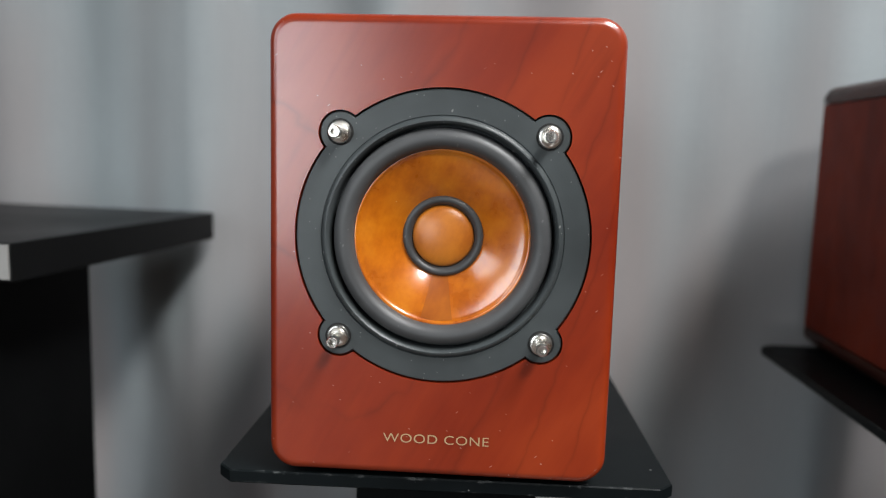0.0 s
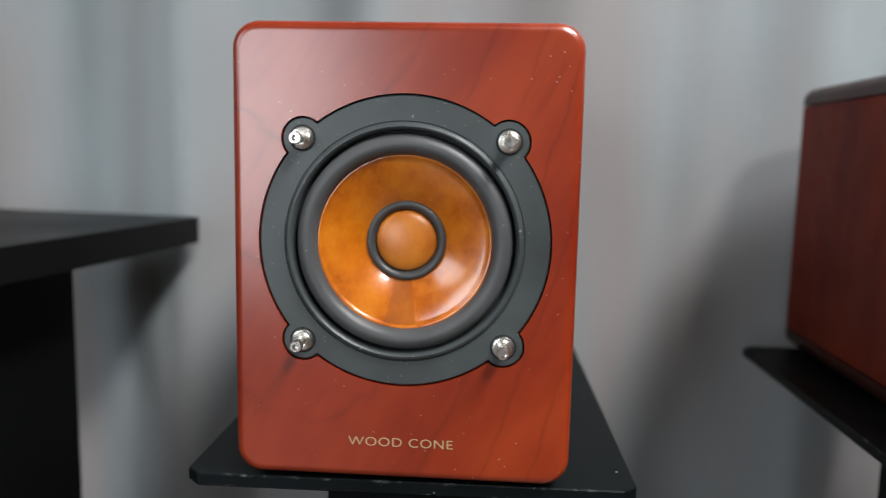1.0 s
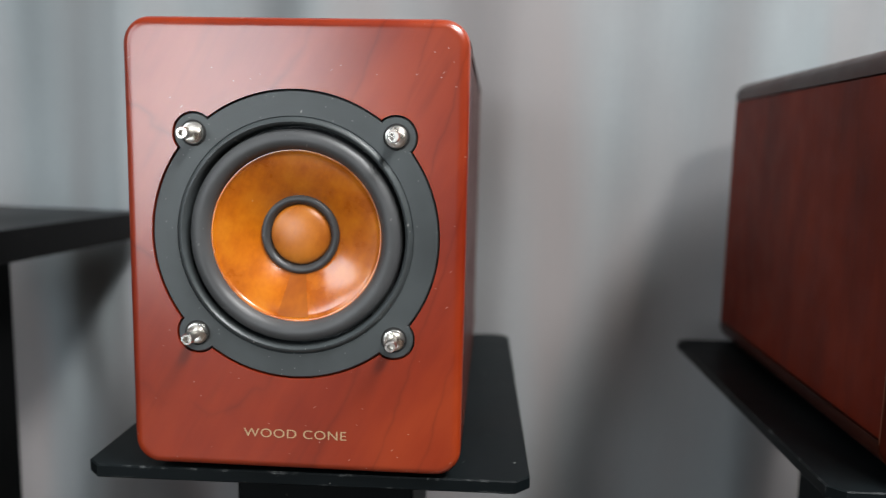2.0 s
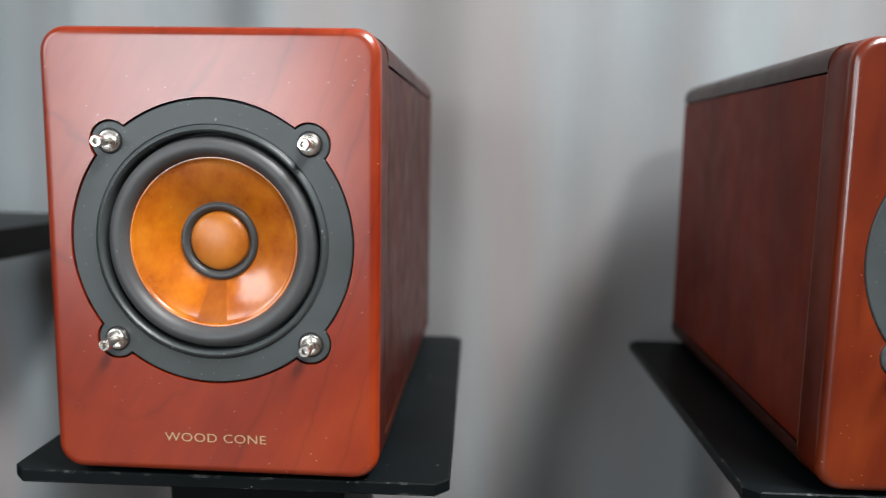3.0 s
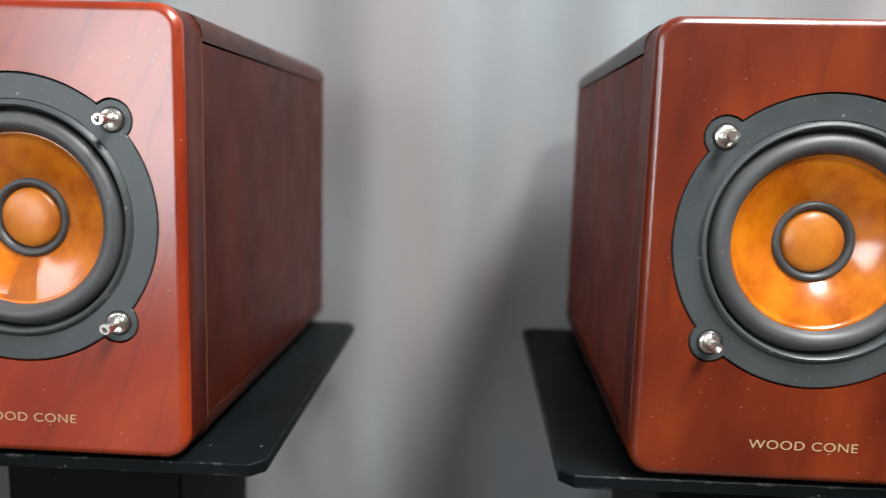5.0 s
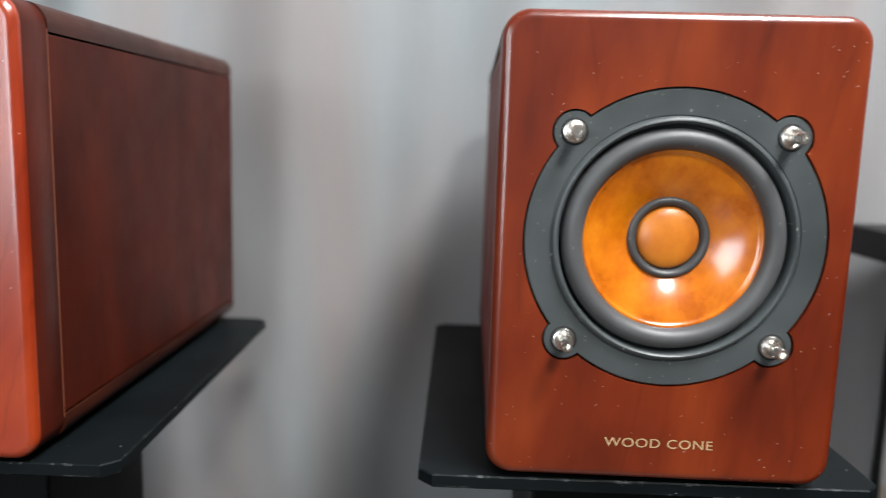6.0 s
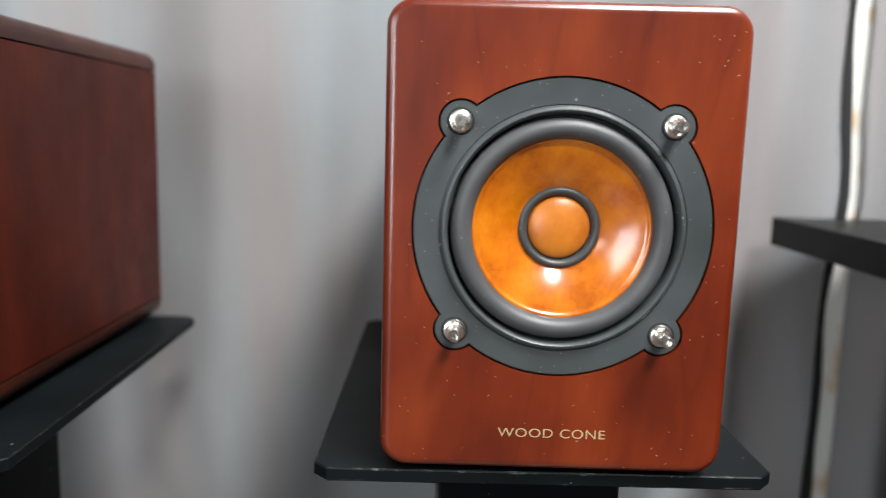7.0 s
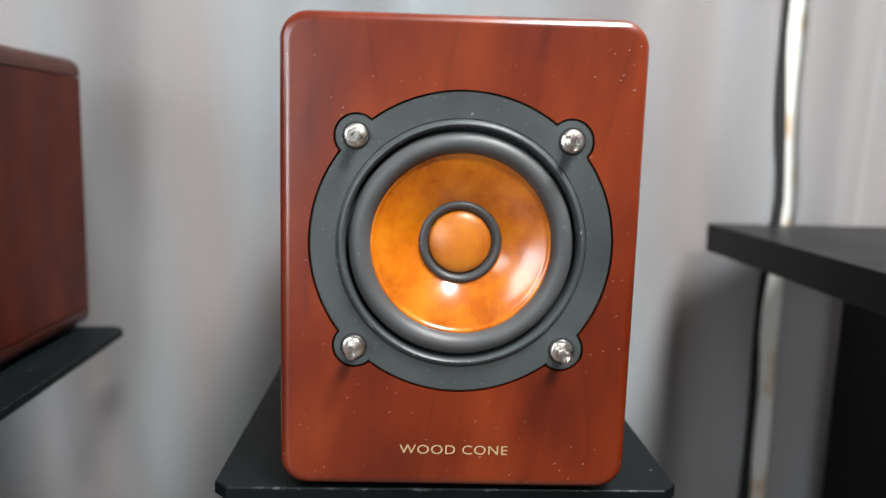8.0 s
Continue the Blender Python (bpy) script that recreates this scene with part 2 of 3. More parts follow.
def box(x0, x1, y0, y1, z0, z1, bevel=0.0, segments=2):
    bm = bmesh.new()
    bmesh.ops.create_cube(bm, size=1)
    for v in bm.verts:
        v.co = (x0 if v.co.x < 0 else x1, y0 if v.co.y < 0 else y1, z0 if v.co.z < 0 else z1)
    if bevel:
        bmesh.ops.bevel(bm, geom=bm.edges[:], offset=bevel, segments=segments, profile=0.5, affect="EDGES")
    return bm


def loft(bm, loops, closed=True):
    """Skins a row of point loops; returns their vertices."""
    rows = [[bm.verts.new(p) for p in loop] for loop in loops]
    for a, b in zip(rows, rows[1:]):
        n = len(a)
        for i in range(n if closed else n - 1):
            j = (i + 1) % n
            bm.faces.new((a[i], a[j], b[j], b[i]))
    return rows


def lathe(profile, n=96):
    """Turns (radius, y) round the y axis."""
    bm = bmesh.new()
    rings = []
    for r, y in profile:
        if r <= 0:
            rings.append([bm.verts.new((0, y, 0))])
        else:
            rings.append([bm.verts.new((r * math.cos(math.tau * i / n), y, r * math.sin(math.tau * i / n))) for i in range(n)])
    for a, b in zip(rings, rings[1:]):
        for i in range(n):
            j = (i + 1) % n
            face = [a[i % len(a)]] + ([a[j]] if len(a) > 1 else []) + ([b[j]] if len(b) > 1 else []) + [b[i % len(b)]]
            bm.faces.new(face)
    return bm


def moved(bm, x, y, z):
    bmesh.ops.translate(bm, verts=bm.verts, vec=(x, y, z))
    return bm


def rounded_rect(w, h, r, y, n=8):
    """A loop in the xz plane, centred."""
    pts = []
    for cx, cz, a0 in ((w / 2 - r, h / 2 - r, 0), (-w / 2 + r, h / 2 - r, 90), (-w / 2 + r, -h / 2 + r, 180), (w / 2 - r, -h / 2 + r, 270)):
        for i in range(n + 1):
            a = radians(a0 + 90 * i / n)
            pts.append((cx + r * math.cos(a), y, cz + r * math.sin(a)))
    return pts


RING, LOBE, EARS = 0.0527, 0.0074, 0.0520


def basket_outline(grow, y):
    """The round driver frame with its four ears, grown outwards by a little."""
    big, small = RING + grow, LOBE + grow
    alpha = math.acos((big ** 2 + EARS ** 2 - small ** 2) / (2 * big * EARS))
    px, pz = big * math.cos(alpha) - EARS, big * math.sin(alpha)
    beta = math.atan2(pz, px)
    pts = []
    for k in range(4):
        axis = math.pi / 4 + k * math.pi / 2
        cx, cz = EARS * math.cos(axis), EARS * math.sin(axis)
        for i in range(21):
            a = axis - beta + 2 * beta * i / 20
            pts.append((cx + small * math.cos(a), y, cz + small * math.sin(a)))
        for i in range(1, 24):
            a = axis + alpha + (math.pi / 2 - 2 * alpha) * i / 24
            pts.append((big * math.cos(a), y, big * math.sin(a)))
    return pts


def fill_between(bm, rows):
    """Fills the flat sheet between closed loops of vertices."""
    edges = []
    for row in rows:
        for i, v in enumerate(row):
            e = bm.edges.get((v, row[(i + 1) % len(row)])) or bm.edges.new((v, row[(i + 1) % len(row)]))
            edges.append(e)
    return bmesh.ops.triangle_fill(bm, use_beauty=True, edges=edges)


# ---- setting ----
X0, X1, Y0, Y1, TOP = -1.6, 2.3, -2.4, 0.72, 2.35


def setting(name, bm, material, label, smooth=False):
    return tagged(part(name, bm, material, None, label, smooth), kind="structure", category=name.split("_")[0])


setting("floor", box(X0 - 0.1, X1 + 0.1, Y0 - 0.1, Y1 + 0.1, -0.1, 0), FLOOR, "brown wooden board floor of the room")
setting("ceiling", box(X0 - 0.1, X1 + 0.1, Y0 - 0.1, Y1 + 0.1, TOP, TOP + 0.1), CEILING, "plain grey painted ceiling")
setting("wall_north", box(X0, X1, Y1, Y1 + 0.1, 0, TOP), WALL, "grey painted wall behind the curtains")
setting("wall_east", box(X1, X1 + 0.1, Y0, Y1, 0, TOP), WALL, "plain grey painted room wall")


def wall_with_openings(name, along, at, thick, a0, a1, openings):
    """A wall along x or y with window openings (start, end, sill, head) right through it."""
    bm = bmesh.new()
    slabs, edge = [], a0
    for o0, o1, sill, head in openings:
        slabs += [(edge, o0, 0, TOP), (o0, o1, 0, sill), (o0, o1, head, TOP)]
        edge = o1
    for p0, p1, z0, z1 in slabs + [(edge, a1, 0, TOP)]:
        b = box(p0, p1, at, at + thick, z0, z1) if along == "x" else box(at, at + thick, p0, p1, z0, z1)
        me = bpy.data.meshes.new("tmp")
        b.to_mesh(me)
        b.free()
        bm.from_mesh(me)
        bpy.data.meshes.remove(me)
    return setting(name, bm, WALL, "grey painted wall with window openings")


def window(name, along, at, o0, o1, sill, head):
    ob = tagged(new(name), "white framed window letting in cool daylight", "window", kind="structure")
    for p0, p1, z0, z1 in ((o0, o0 + 0.04, sill, head), (o1 - 0.04, o1, sill, head), (o0 + 0.04, o1 - 0.04, sill, sill + 0.04), (o0 + 0.04, o1 - 0.04, head - 0.04, head), ((o0 + o1) / 2 - 0.02, (o0 + o1) / 2 + 0.02, sill + 0.04, head - 0.04)):
        b = box(p0, p1, at, at + 0.035, z0, z1, 0.004) if along == "x" else box(at, at + 0.035, p0, p1, z0, z1, 0.004)
        part("window_frame", b, FRAME_WHITE, ob)
    return ob


wall_with_openings("wall_west", "y", X0 - 0.1, 0.1, Y0, Y1, [(-1.79, -0.53, 1.03, 2.01)])
window("window_1", "y", X0 - 0.01, -1.79, -0.53, 1.03, 2.01)
wall_with_openings("wall_south", "x", Y0 - 0.1, 0.1, X0, X1, [(-1.57, -0.55, 0.38, 1.58)])
window("window_2", "x", Y0 - 0.01, -1.57, -0.55, 0.38, 1.58)

# ceiling lamp


def ceiling_lamp(x, y, r, label):
    ob = tagged(new("ceiling_lamp"), label, "lamp", "ceiling lamps")
    ob.location = (x, y, TOP)
    drum = lathe([(0, 0), (r - 0.005, 0), (r, 0.006), (r, 0.07), (r - 0.005, 0.078), (0, 0.078)], 64)
    bmesh.ops.rotate(drum, verts=drum.verts, matrix=Matrix.Rotation(radians(-90), 3, "X"))
    part("housing", drum, FRAME_WHITE, ob, smooth=40)
    glass = lathe([(0, 0.112), (r * 0.55, 0.110), (r * 0.82, 0.101), (r * 0.94, 0.088), (r - 0.008, 0.0785), (0, 0.0785)], 64)
    bmesh.ops.rotate(glass, verts=glass.verts, matrix=Matrix.Rotation(radians(-90), 3, "X"))
    part("shade", glass, OPAL, ob, "glowing opal glass shade", smooth=60)
    return ob


ceiling_lamp(*PANEL, 0.32, "wide round opal ceiling lamp, switched on")
ceiling_lamp(*LAMP, 0.22, "small round opal ceiling lamp, switched on")

# ---- curtains ----
CY = 0.565
PEAKS = [-1.25, -1.07, -0.9, -0.72, -0.52, -0.344, -0.18, -0.018, 0.122, 0.295, 0.454, 0.60, 0.76, 0.93, 1.1, 1.3, 1.5]


def fold_phase(x):
    return math.tau * float(np.interp(x, PEAKS, range(len(PEAKS))))


def fold(x, z):
    """How far the cloth stands back from the curtain's plane."""
    drift = 0.012 * math.sin(1.7 * z + 3.1 * x)
    p = fold_phase(x + drift + 0.014 * (0.8 - z))
    deep = 0.0150 - 0.0036 * math.sin(5.3 * x + 0.8) + 0.002 * (0.9 - z) + 0.03 * max(0.0, 0.72 - max(z, 0.45))
    wob = noise.noise(Vector((x * 7, z * 1.6, 2.0)))
    back = 0.03 * (min(max((-0.195 - x) / 0.22, 0), 1) + min(max((x - 0.565) / 0.08, 0), 1))
    crease = 0.007 * min(max((0.78 - z) / 0.14, 0), 1) * noise.noise(Vector((x * 24 + z * 5, z * 6, 11.0)))
    calm = 1 - math.exp(-((x - 0.53) / 0.035) ** 2)
    deep *= (1 - 0.55 * math.exp(-((x - 0.09) / 0.05) ** 2)) * (1 - 0.55 * min(max((-0.18 - x) / 0.05, 0), 1))
    return back + calm * deep * (math.sin(p) + 0.22 * math.sin(2 * p + 0.9 + 1.4 * wob)) + 0.006 * calm * wob + 0.0016 * noise.noise(Vector((x * 34, z * 5, 7.0))) + crease


def curtain(x0, x1, edge_left=None, edge_right=None, y=CY):
    bm = bmesh.new()
    nx, nz = int((x1 - x0) / 0.005), 110
    rows = []
    for j in range(nz + 1):
        z = 0.03 + (2.27 - 0.03) * j / nz
        row = []
        for i in range(nx + 1):
            u = i / nx
            a = x0 + (edge_left(z) if edge_left else 0)
            b = x1 + (edge_right(z) if edge_right else 0)
            x = a + (b - a) * u
            row.append((x, y + fold(x, z), z))
        rows.append(row)
    loft(bm, rows, closed=False)
    return bm


def gap_wave(z):
    return 0.0016 * math.sin(24 * z + 1.0) + 0.0012 * math.sin(61 * z)


def gap_lean(z):
    return 0.007 * math.exp(-((z - 0.785) / 0.045) ** 2)


main_curtain = tagged(new("curtain"), "grey woven curtain hanging in soft folds behind the stands", "curtain", "window curtains")
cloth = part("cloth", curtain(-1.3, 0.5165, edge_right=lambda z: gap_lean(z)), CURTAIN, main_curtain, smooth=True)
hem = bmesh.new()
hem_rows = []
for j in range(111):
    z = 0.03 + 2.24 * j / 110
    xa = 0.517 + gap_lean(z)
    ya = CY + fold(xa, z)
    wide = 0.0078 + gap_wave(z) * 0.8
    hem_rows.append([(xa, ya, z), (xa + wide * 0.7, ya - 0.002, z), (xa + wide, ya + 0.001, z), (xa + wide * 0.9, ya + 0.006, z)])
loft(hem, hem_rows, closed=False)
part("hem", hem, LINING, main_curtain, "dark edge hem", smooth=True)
side_curtain = tagged(new("curtain"), "grey curtain panel past a narrow bright gap", "curtain", "window curtains")
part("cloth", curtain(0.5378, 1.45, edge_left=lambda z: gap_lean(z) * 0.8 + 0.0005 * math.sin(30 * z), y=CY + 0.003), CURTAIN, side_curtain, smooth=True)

rail = tagged(new("curtain_rail"), "white metal curtain rail", "curtain rail")
part("rail", box(-1.4, 1.6, CY - 0.012, CY + 0.025, 2.272, 2.30, 0.004), FRAME_WHITE, rail)
for bx in (-1.2, 0.1, 1.4):
    part("bracket", box(bx - 0.012, bx + 0.012, CY + 0.025, Y1, 2.276, 2.296, 0.002), FRAME_WHITE, rail)

setting("trim", box(0.508, 0.562, CY + 0.009, Y1, 0, 2.27, 0.003), POST, "white window post with brown stains behind the curtain gap")

# ---- speakers ----
W, H, D, BAFFLE, BOARD_T = 0.1255, 0.1675, 0.234, 0.020, 0.0108
CZ = 0.0913


def lettering(parent, y):
    """The two words in thin pale gold capitals near the foot of the baffle."""
    cu = bpy.data.curves.new("lettering", "FONT")
    cu.body = "WOOD CONE"
    cu.extrude = 0.0
    cu.fill_mode = "FRONT"
    cu.space_character = 1.08
    cu.offset = -0.003
    tmp = new("tmp", cu)
    bpy.context.view_layer.update()
    me = bpy.data.meshes.new_from_object(tmp.evaluated_get(bpy.context.evaluated_depsgraph_get()))
    bpy.data.objects.remove(tmp)
    xs = [v.co.x for v in me.vertices]
    zs = [v.co.y for v in me.vertices]
    sx, sz = 0.0392 / (max(xs) - min(xs)), 0.0034 / (max(zs) - min(zs))
    bm = bmesh.new()
    bm.from_mesh(me)
    bpy.data.meshes.remove(me)
    for v in bm.verts:
        v.co = ((v.co.x - min(xs)) * sx - 0.0195, y - 0.0002, (v.co.y - min(zs)) * sz + 0.0148)
    return part("lettering", bm, GOLD, parent, "pale gold printed capitals")


def screw_base():
    return lathe([(0, 0.0008), (0.0041, 0.0008), (0.0041, -0.0004), (0.0038, -0.0009), (0.0032, -0.0011), (0.0028, -0.0008), (0.0019, -0.0006), (0.0, -0.0006)], 40)


def screw_pin():
    """A short bolt with a six-sided socket in its end."""
    bm = bmesh.new()
    n = 24

    def ring(r, y, hexed=False):
        out = []
        for i in range(n):
            a = math.tau * i / n
            k = r if not hexed else r * math.cos(math.pi / 6) / math.cos((a % (math.pi / 3)) - math.pi / 6)
            out.append((k * math.cos(a), y, k * math.sin(a)))
        return out

    rows = loft(bm, [ring(0.0016, -0.0005), ring(0.0016, -0.0064), ring(0.0021, -0.0067), ring(0.0021, -0.0096), ring(0.0019, -0.0100), ring(0.00125, -0.0100, True), ring(0.00115, -0.0080, True)])
    bm.faces.new(rows[-1])
    return bm


def speaker(x, y, z, face, edge, side, overlap, aside, label):
    ob = tagged(new("speaker"), label, "speaker", "pair of speakers")
    ob.location = (x, y, z)
    mid = 0.002 + H / 2
    # front baffle with rounded edges and the recess for the driver
    bm = bmesh.new()
    r, loops = 0.0034, [rounded_rect(W - 0.0084, H - 0.0084, 0.0062, 0.0)]
    for i in range(9):
        a = radians(90 * i / 8)
        inset, depth = r * (1 - math.sin(a)), r * (1 - math.cos(a))
        loops.append(rounded_rect(W - 2 * inset, H - 2 * inset, 0.0098 - inset * 0.8, depth))
    loops.append(rounded_rect(W, H, 0.0098, BAFFLE - 0.0006))
    loops.append(rounded_rect(W - 0.0008, H - 0.0008, 0.0095, BAFFLE))
    rows = loft(bm, loops)
    skin = set(bm.faces)
    bm.faces.new(rows[-1])
    shift = CZ - mid
    hole = [bm.verts.new((px + aside, py, pz + shift)) for px, py, pz in basket_outline(0.0006, 0.0)]
    fill_between(bm, [rows[0], hole])
    lip = [bm.verts.new((px + aside, py, pz + shift)) for px, py, pz in basket_outline(0.0006, 0.0045)]
    for i in range(len(hole)):
        j = (i + 1) % len(hole)
        bm.faces.new((hole[i], hole[j], lip[j], lip[i]))
    for f in skin:
        f.smooth = True
    moved(bm, 0, 0, mid)
    baffle = part("baffle", bm, face, ob)
    # sawn edge behind the rounding: less polished; the left one's colour holds shade
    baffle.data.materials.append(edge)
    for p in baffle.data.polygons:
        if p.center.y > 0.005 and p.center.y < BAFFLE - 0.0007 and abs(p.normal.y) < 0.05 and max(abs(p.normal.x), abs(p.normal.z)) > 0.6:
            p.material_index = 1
    # sheet closing the recess, black to hold the shade of the gap
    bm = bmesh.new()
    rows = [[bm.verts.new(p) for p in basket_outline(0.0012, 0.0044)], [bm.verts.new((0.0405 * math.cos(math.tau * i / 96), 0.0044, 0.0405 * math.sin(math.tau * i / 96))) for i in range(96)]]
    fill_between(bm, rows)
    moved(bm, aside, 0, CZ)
    part("recess", bm, GAP, baffle, "recess floor round the driver, gap shade put in as black")
    lettering(baffle, 0.0)
    # box of five boards
    b, t = 0.002, 0.002 + H
    for name, sign in (("top_panel", 1), ("bottom_panel", -1)):
        bm = bmesh.new()
        rr, prof = 0.0085, []
        for cx, a0 in ((W / 2 - rr, 0), (-W / 2 + rr, 90)):
            for i in range(9):
                a = radians(a0 + 90 * i / 8)
                prof.append((cx + rr * math.cos(a), H / 2 - rr + rr * math.sin(a)))
        prof = [(W / 2, H / 2 - BOARD_T)] + prof + [(-W / 2, H / 2 - BOARD_T)]
        rows = loft(bm, [[(px * k, yy, mid + sign * pz * (1 if k == 1 else 0.998)) for px, pz in prof] for yy, k in ((BAFFLE + 0.0004, 1), (D - 0.0012, 1), (D, 0.985))])
        bm.faces.new(rows[0])
        bm.faces.new(rows[-1])
        part(name, bm, EDGE_WOOD, ob, smooth=35)
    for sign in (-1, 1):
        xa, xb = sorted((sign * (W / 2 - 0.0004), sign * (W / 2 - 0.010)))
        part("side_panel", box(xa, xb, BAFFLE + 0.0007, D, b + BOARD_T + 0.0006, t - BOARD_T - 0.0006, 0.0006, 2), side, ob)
    # veneer edge made paler, so its colour carries the glint along the joint
    for sign in (-1, 1):
        xa, xb = sorted((sign * (W / 2 - 0.0001), sign * (W / 2 - 0.004)))
        part("veneer_edge", box(xa, xb, BAFFLE + 0.0001, BAFFLE + 0.0006, b + BOARD_T * 0.9, t - BOARD_T * 0.9), VENEER, ob, "thin veneer edge beside the baffle, its glint painted pale")
    part("back_panel", box(-W / 2 + 0.0105, W / 2 - 0.0105, D - 0.012, D - 0.0008, b + BOARD_T + 0.0002, t - BOARD_T - 0.0002), GAP, ob, "black back board")
    # driver
    bm = bmesh.new()
    outer = loft(bm, [basket_outline(0.0, 0.0042), basket_outline(0.0, 0.0007), basket_outline(-0.0004, 0.0003)])[-1]
    n = 128

    def circle(rad, yy):
        return [(rad * math.cos(math.tau * i / n), yy, rad * math.sin(math.tau * i / n)) for i in range(n)]

    inner = loft(bm, [circle(0.0438, 0.0003), circle(0.0436, 0.0006), circle(0.0433, 0.0004), circle(0.0429, -0.0006), circle(0.0424, -0.0011), circle(0.0417, -0.0012), circle(0.0411, -0.0007), circle(0.0407, 0.0004), circle(0.0405, 0.0020), circle(0.0404, 0.0060), circle(0.0385, 0.0066)])
    ring_faces = set(bm.faces)
    fill_between(bm, [outer, inner[0]])
    for f in ring_faces:
        f.smooth = True
    moved(bm, aside, 0, CZ)
    basket = part("driver_frame", bm, FRAME, ob, "charcoal plastic driver frame with four ears")
    basket.data.set_sharp_from_angle(angle=radians(38))
    roll = [(0.0400, 0.0064), (0.0396, 0.0040)] + [(0.0356 + 0.0038 * math.cos(radians(4 + 172 * i / 16)), 0.0028 - 0.0043 * math.sin(radians(4 + 172 * i / 16))) for i in range(17)] + [(0.0317, 0.0030), (0.0312, 0.0033)]
    part("surround", moved(lathe(roll, 128), aside, 0, CZ), RUBBER, ob, "black rubber roll surround", smooth=True)

    def cone_depth(rad):
        u = (0.0318 - rad) / (0.0318 - 0.0135)
        return 0.0022 + 0.0037 * u + 0.0038 * u * u

    prof = [(0.0324, 0.0030), (0.0322, 0.0024), (0.0318, 0.0022), (0.0310, 0.0023), (0.0308, 0.0025)] + [(rr, cone_depth(rr) + 0.0003) for rr in [0.0304 - 0.0172 * i / 18 for i in range(19)]]
    cone = part("cone", moved(lathe(prof, 128), aside, 0, CZ), CONE, ob, "glossy orange wooden cone", smooth=True)
    if overlap:
        bm = bmesh.new()
        rows = []
        for i in range(15):
            rr = 0.0304 - 0.0160 * i / 14
            rows.append([(rr * math.sin(a), cone_depth(rr) + 0.0001, -rr * math.cos(a)) for a in [radians(-13.5 + 22 * k / 8) for k in range(9)]])
        loft(bm, rows, closed=False)
        part("cone_overlap", moved(bm, aside, 0, CZ), CONE_DARK, cone, "overlapped wedge of darker wood sheet", smooth=True)
    y0 = cone_depth(0.0142)
    part("cap_ring", moved(lathe([(0.0150, y0 + 0.0005), (0.0148, y0 - 0.0006), (0.0143, y0 - 0.0013), (0.0134, y0 - 0.0016), (0.0126, y0 - 0.0012), (0.0119, y0 - 0.0002), (0.0113, y0 + 0.0012)], 96), aside, 0, CZ), RUBBER, ob, "black ring round the dust cap", smooth=True)
    part("dust_cap", moved(lathe([(0.0116, y0 + 0.0012), (0.0112, y0 + 0.0003)] + [(0.0112 * math.cos(radians(90 * i / 10)), y0 - 0.0030 * math.sin(radians(90 * i / 10)) + 0.0002) for i in range(1, 10)] + [(0, y0 - 0.0028)], 64), aside, 0, CZ), CAP, ob, "domed wooden dust cap", smooth=True)
    for k in range(4):
        a = math.pi / 4 + k * math.pi / 2
        sx, sz = aside + 0.0523 * math.cos(a), 0.0523 * math.sin(a) + CZ
        screw = part("screw", moved(screw_base(), sx, 0, sz), CHROME, ob, "bright nickel screw", smooth=40)
        # black ring laid on the ear as the shade of the screw's hole
        part("screw_gap_shade", moved(lathe([(0.0040, 0.0002), (0.0044, 0.0001), (0.0048, 0.00024)], 40), sx, 0, sz), GAP, screw, "black ring painted as the shaded gap round the screw", smooth=True)
        lean = random.Random(k * 7 + int(x * 1000)).uniform(-0.0003, 0.0003)
        part("pin", moved(screw_pin(), sx + lean, 0, sz - abs(lean)), CHROME, screw, smooth=35)
    for fx in (-0.045, 0.045):
        for fy in (0.03, D - 0.03):
            bm = bmesh.new()
            bmesh.ops.create_cone(bm, cap_ends=True, segments=20, radius1=0.006, radius2=0.0055, depth=0.0022)
            part("foot", moved(bm, fx, fy, 0.0011), RUBBER, ob)
    return ob


PLATE_Z = 0.6935
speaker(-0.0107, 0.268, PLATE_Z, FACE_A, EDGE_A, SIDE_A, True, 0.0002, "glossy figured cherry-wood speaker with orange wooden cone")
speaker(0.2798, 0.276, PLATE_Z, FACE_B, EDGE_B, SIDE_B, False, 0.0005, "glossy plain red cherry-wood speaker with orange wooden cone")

# ---- stands ----


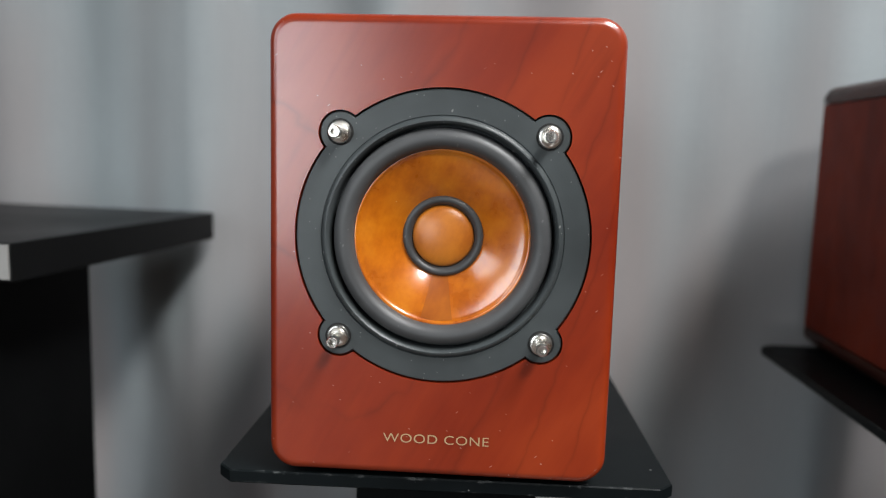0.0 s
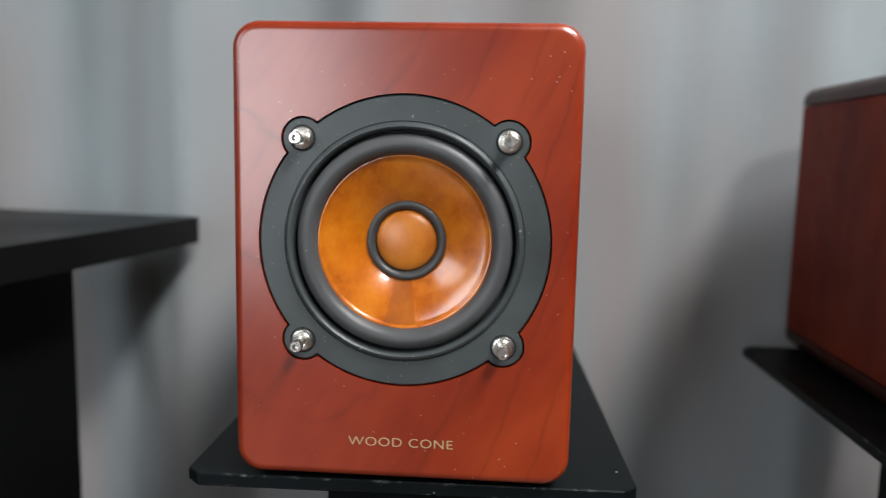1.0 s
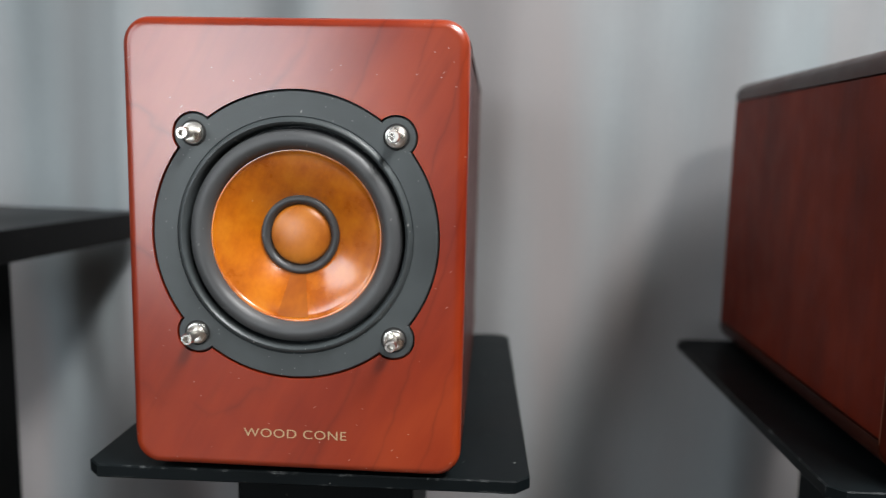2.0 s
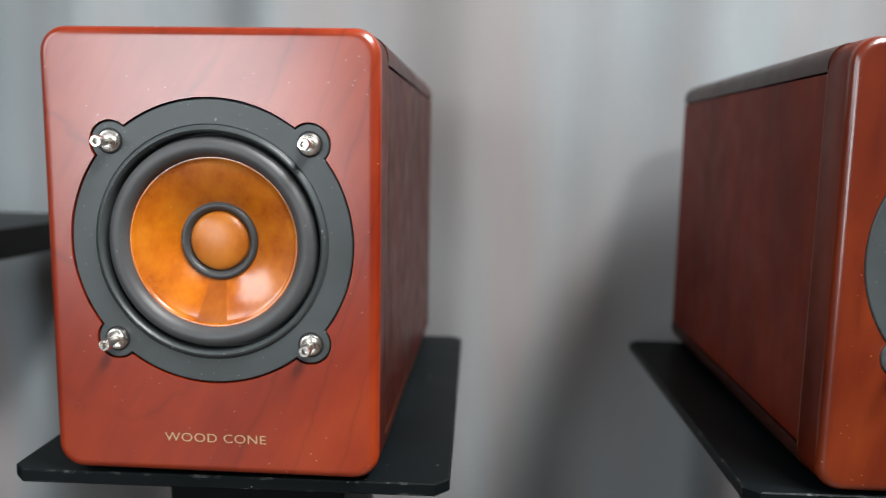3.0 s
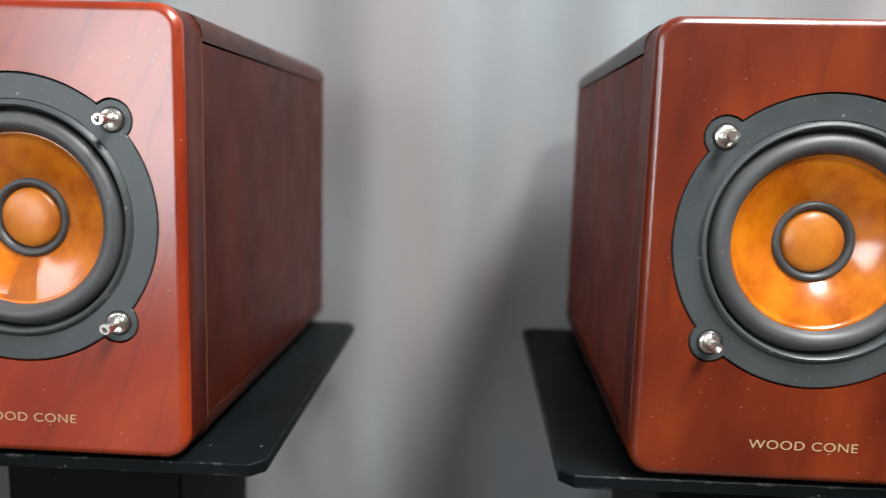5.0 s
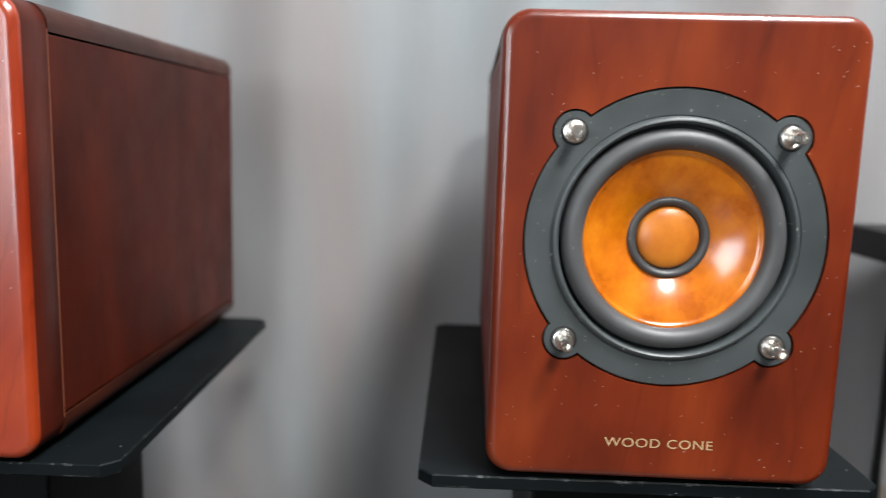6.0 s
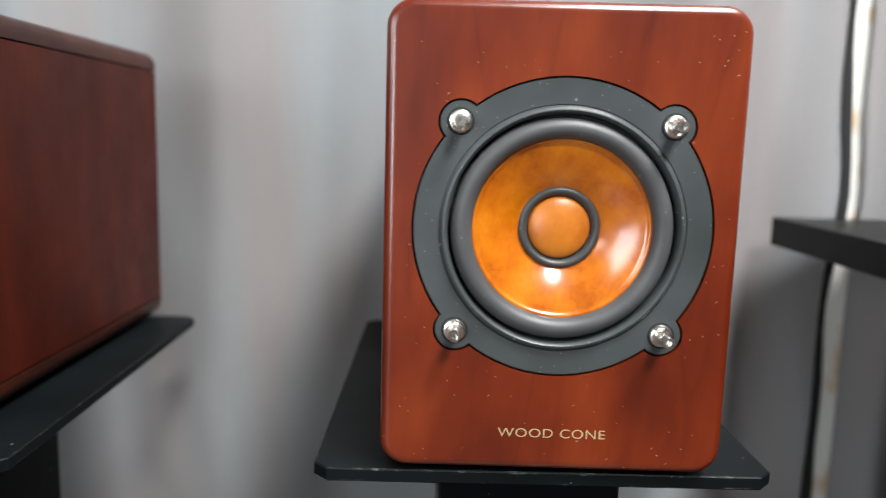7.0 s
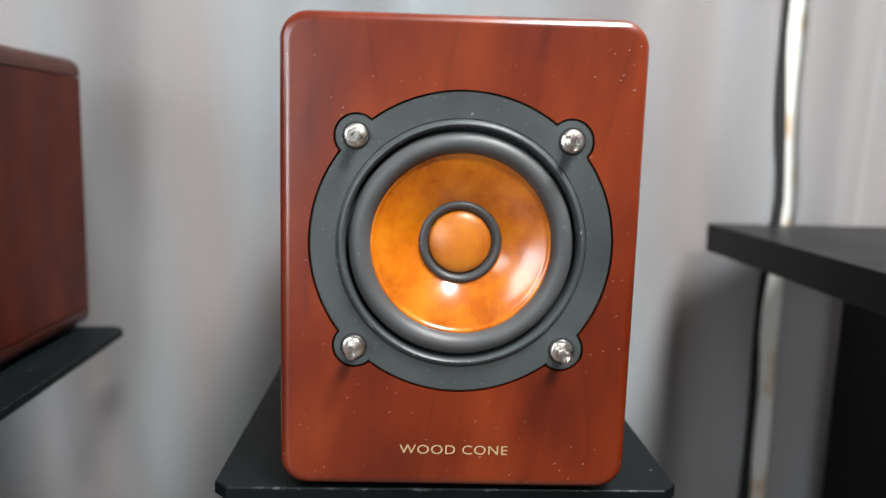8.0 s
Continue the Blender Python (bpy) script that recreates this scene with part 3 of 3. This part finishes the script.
def stand(x, y, turn, label):
    """A flat top plate with clipped corners on one square post, with a foot plate."""
    ob = tagged(new("speaker_stand"), label, "speaker stand", "pair of stands")
    ob.matrix_basis = pose(x, y, 0, 0, 0, turn)

    def plate(w, d, z0, z1, clip, edge):
        bm = bmesh.new()
        def ringed(k, z):
            a, c = w / 2 - k, d / 2 - k
            q = clip - k * 0.4
            return [(px, py, z) for px, py in ((-a + q, -c), (a - q, -c), (a, -c + q), (a, c - q), (a - q, c), (-a + q, c), (-a, c - q), (-a, -c + q))]
        rows = loft(bm, [ringed(edge, z0), ringed(0, z0 + edge), ringed(0, z1 - edge), ringed(edge, z1)])
        bm.faces.new(rows[0])
        bm.faces.new(rows[-1])
        return bm

    part("top_plate", plate(0.1735, 0.230, PLATE_Z - 0.0052, PLATE_Z, 0.0055, 0.0005), STAND, ob)
    part("post", box(-0.039, 0.039, -0.075, 0.022, 0.022, PLATE_Z - 0.0052, 0.0012), STAND, ob)
    part("foot_plate", plate(0.22, 0.28, 0.0, 0.022, 0.008, 0.001), STAND, ob)
    return ob


stand(-0.0098, 0.3855, 1.0, "black painted speaker stand with clipped plate corners")
stand(0.2767, 0.3935, 1.0, "black painted speaker stand with clipped plate corners")

# ---- side tables ----


def side_table(x, y, turn, side, wide, deep, leg_in, leg_y, leg_deep, label, pale):
    """A black board on panel legs; its origin is the back corner next to the stands."""
    ob = tagged(new("side_table"), label, "table", "side tables")
    ob.matrix_basis = pose(x, y, 0, 0, 0, turn)
    z1 = 0.7662
    xa, xb = sorted((0.0, side * wide))
    part("tabletop", box(xa, xb, -deep, 0, z1 - 0.0195, z1, 0.0008), BOARD_TOP, ob)
    # thin strip on the front edge, paler than the board
    if pale:
        part("edge_band", box(xa + 0.001, xb - 0.001, -deep - 0.0012, -deep - 0.0001, z1 - 0.0178, z1 - 0.0008), PALE_EDGE, ob, "pale front edge band")
    for lx in (leg_in, wide - 0.08):
        la, lb = sorted((side * lx, side * (lx + 0.055)))
        part("leg", box(la, lb, -leg_y - leg_deep, -leg_y, 0, z1 - 0.0195, 0.001), BOARD, ob)
    return ob


side_table(-0.198, 0.546, -7.5, -1, 0.60, 0.200, 0.042, 0.085, 0.10, "black side table with a pale front edge", True)
side_table(0.470, 0.549, 2.5, 1, 0.60, 0.55, 0.062, 0.07, 0.44, "black board side table beside the curtain gap", False)
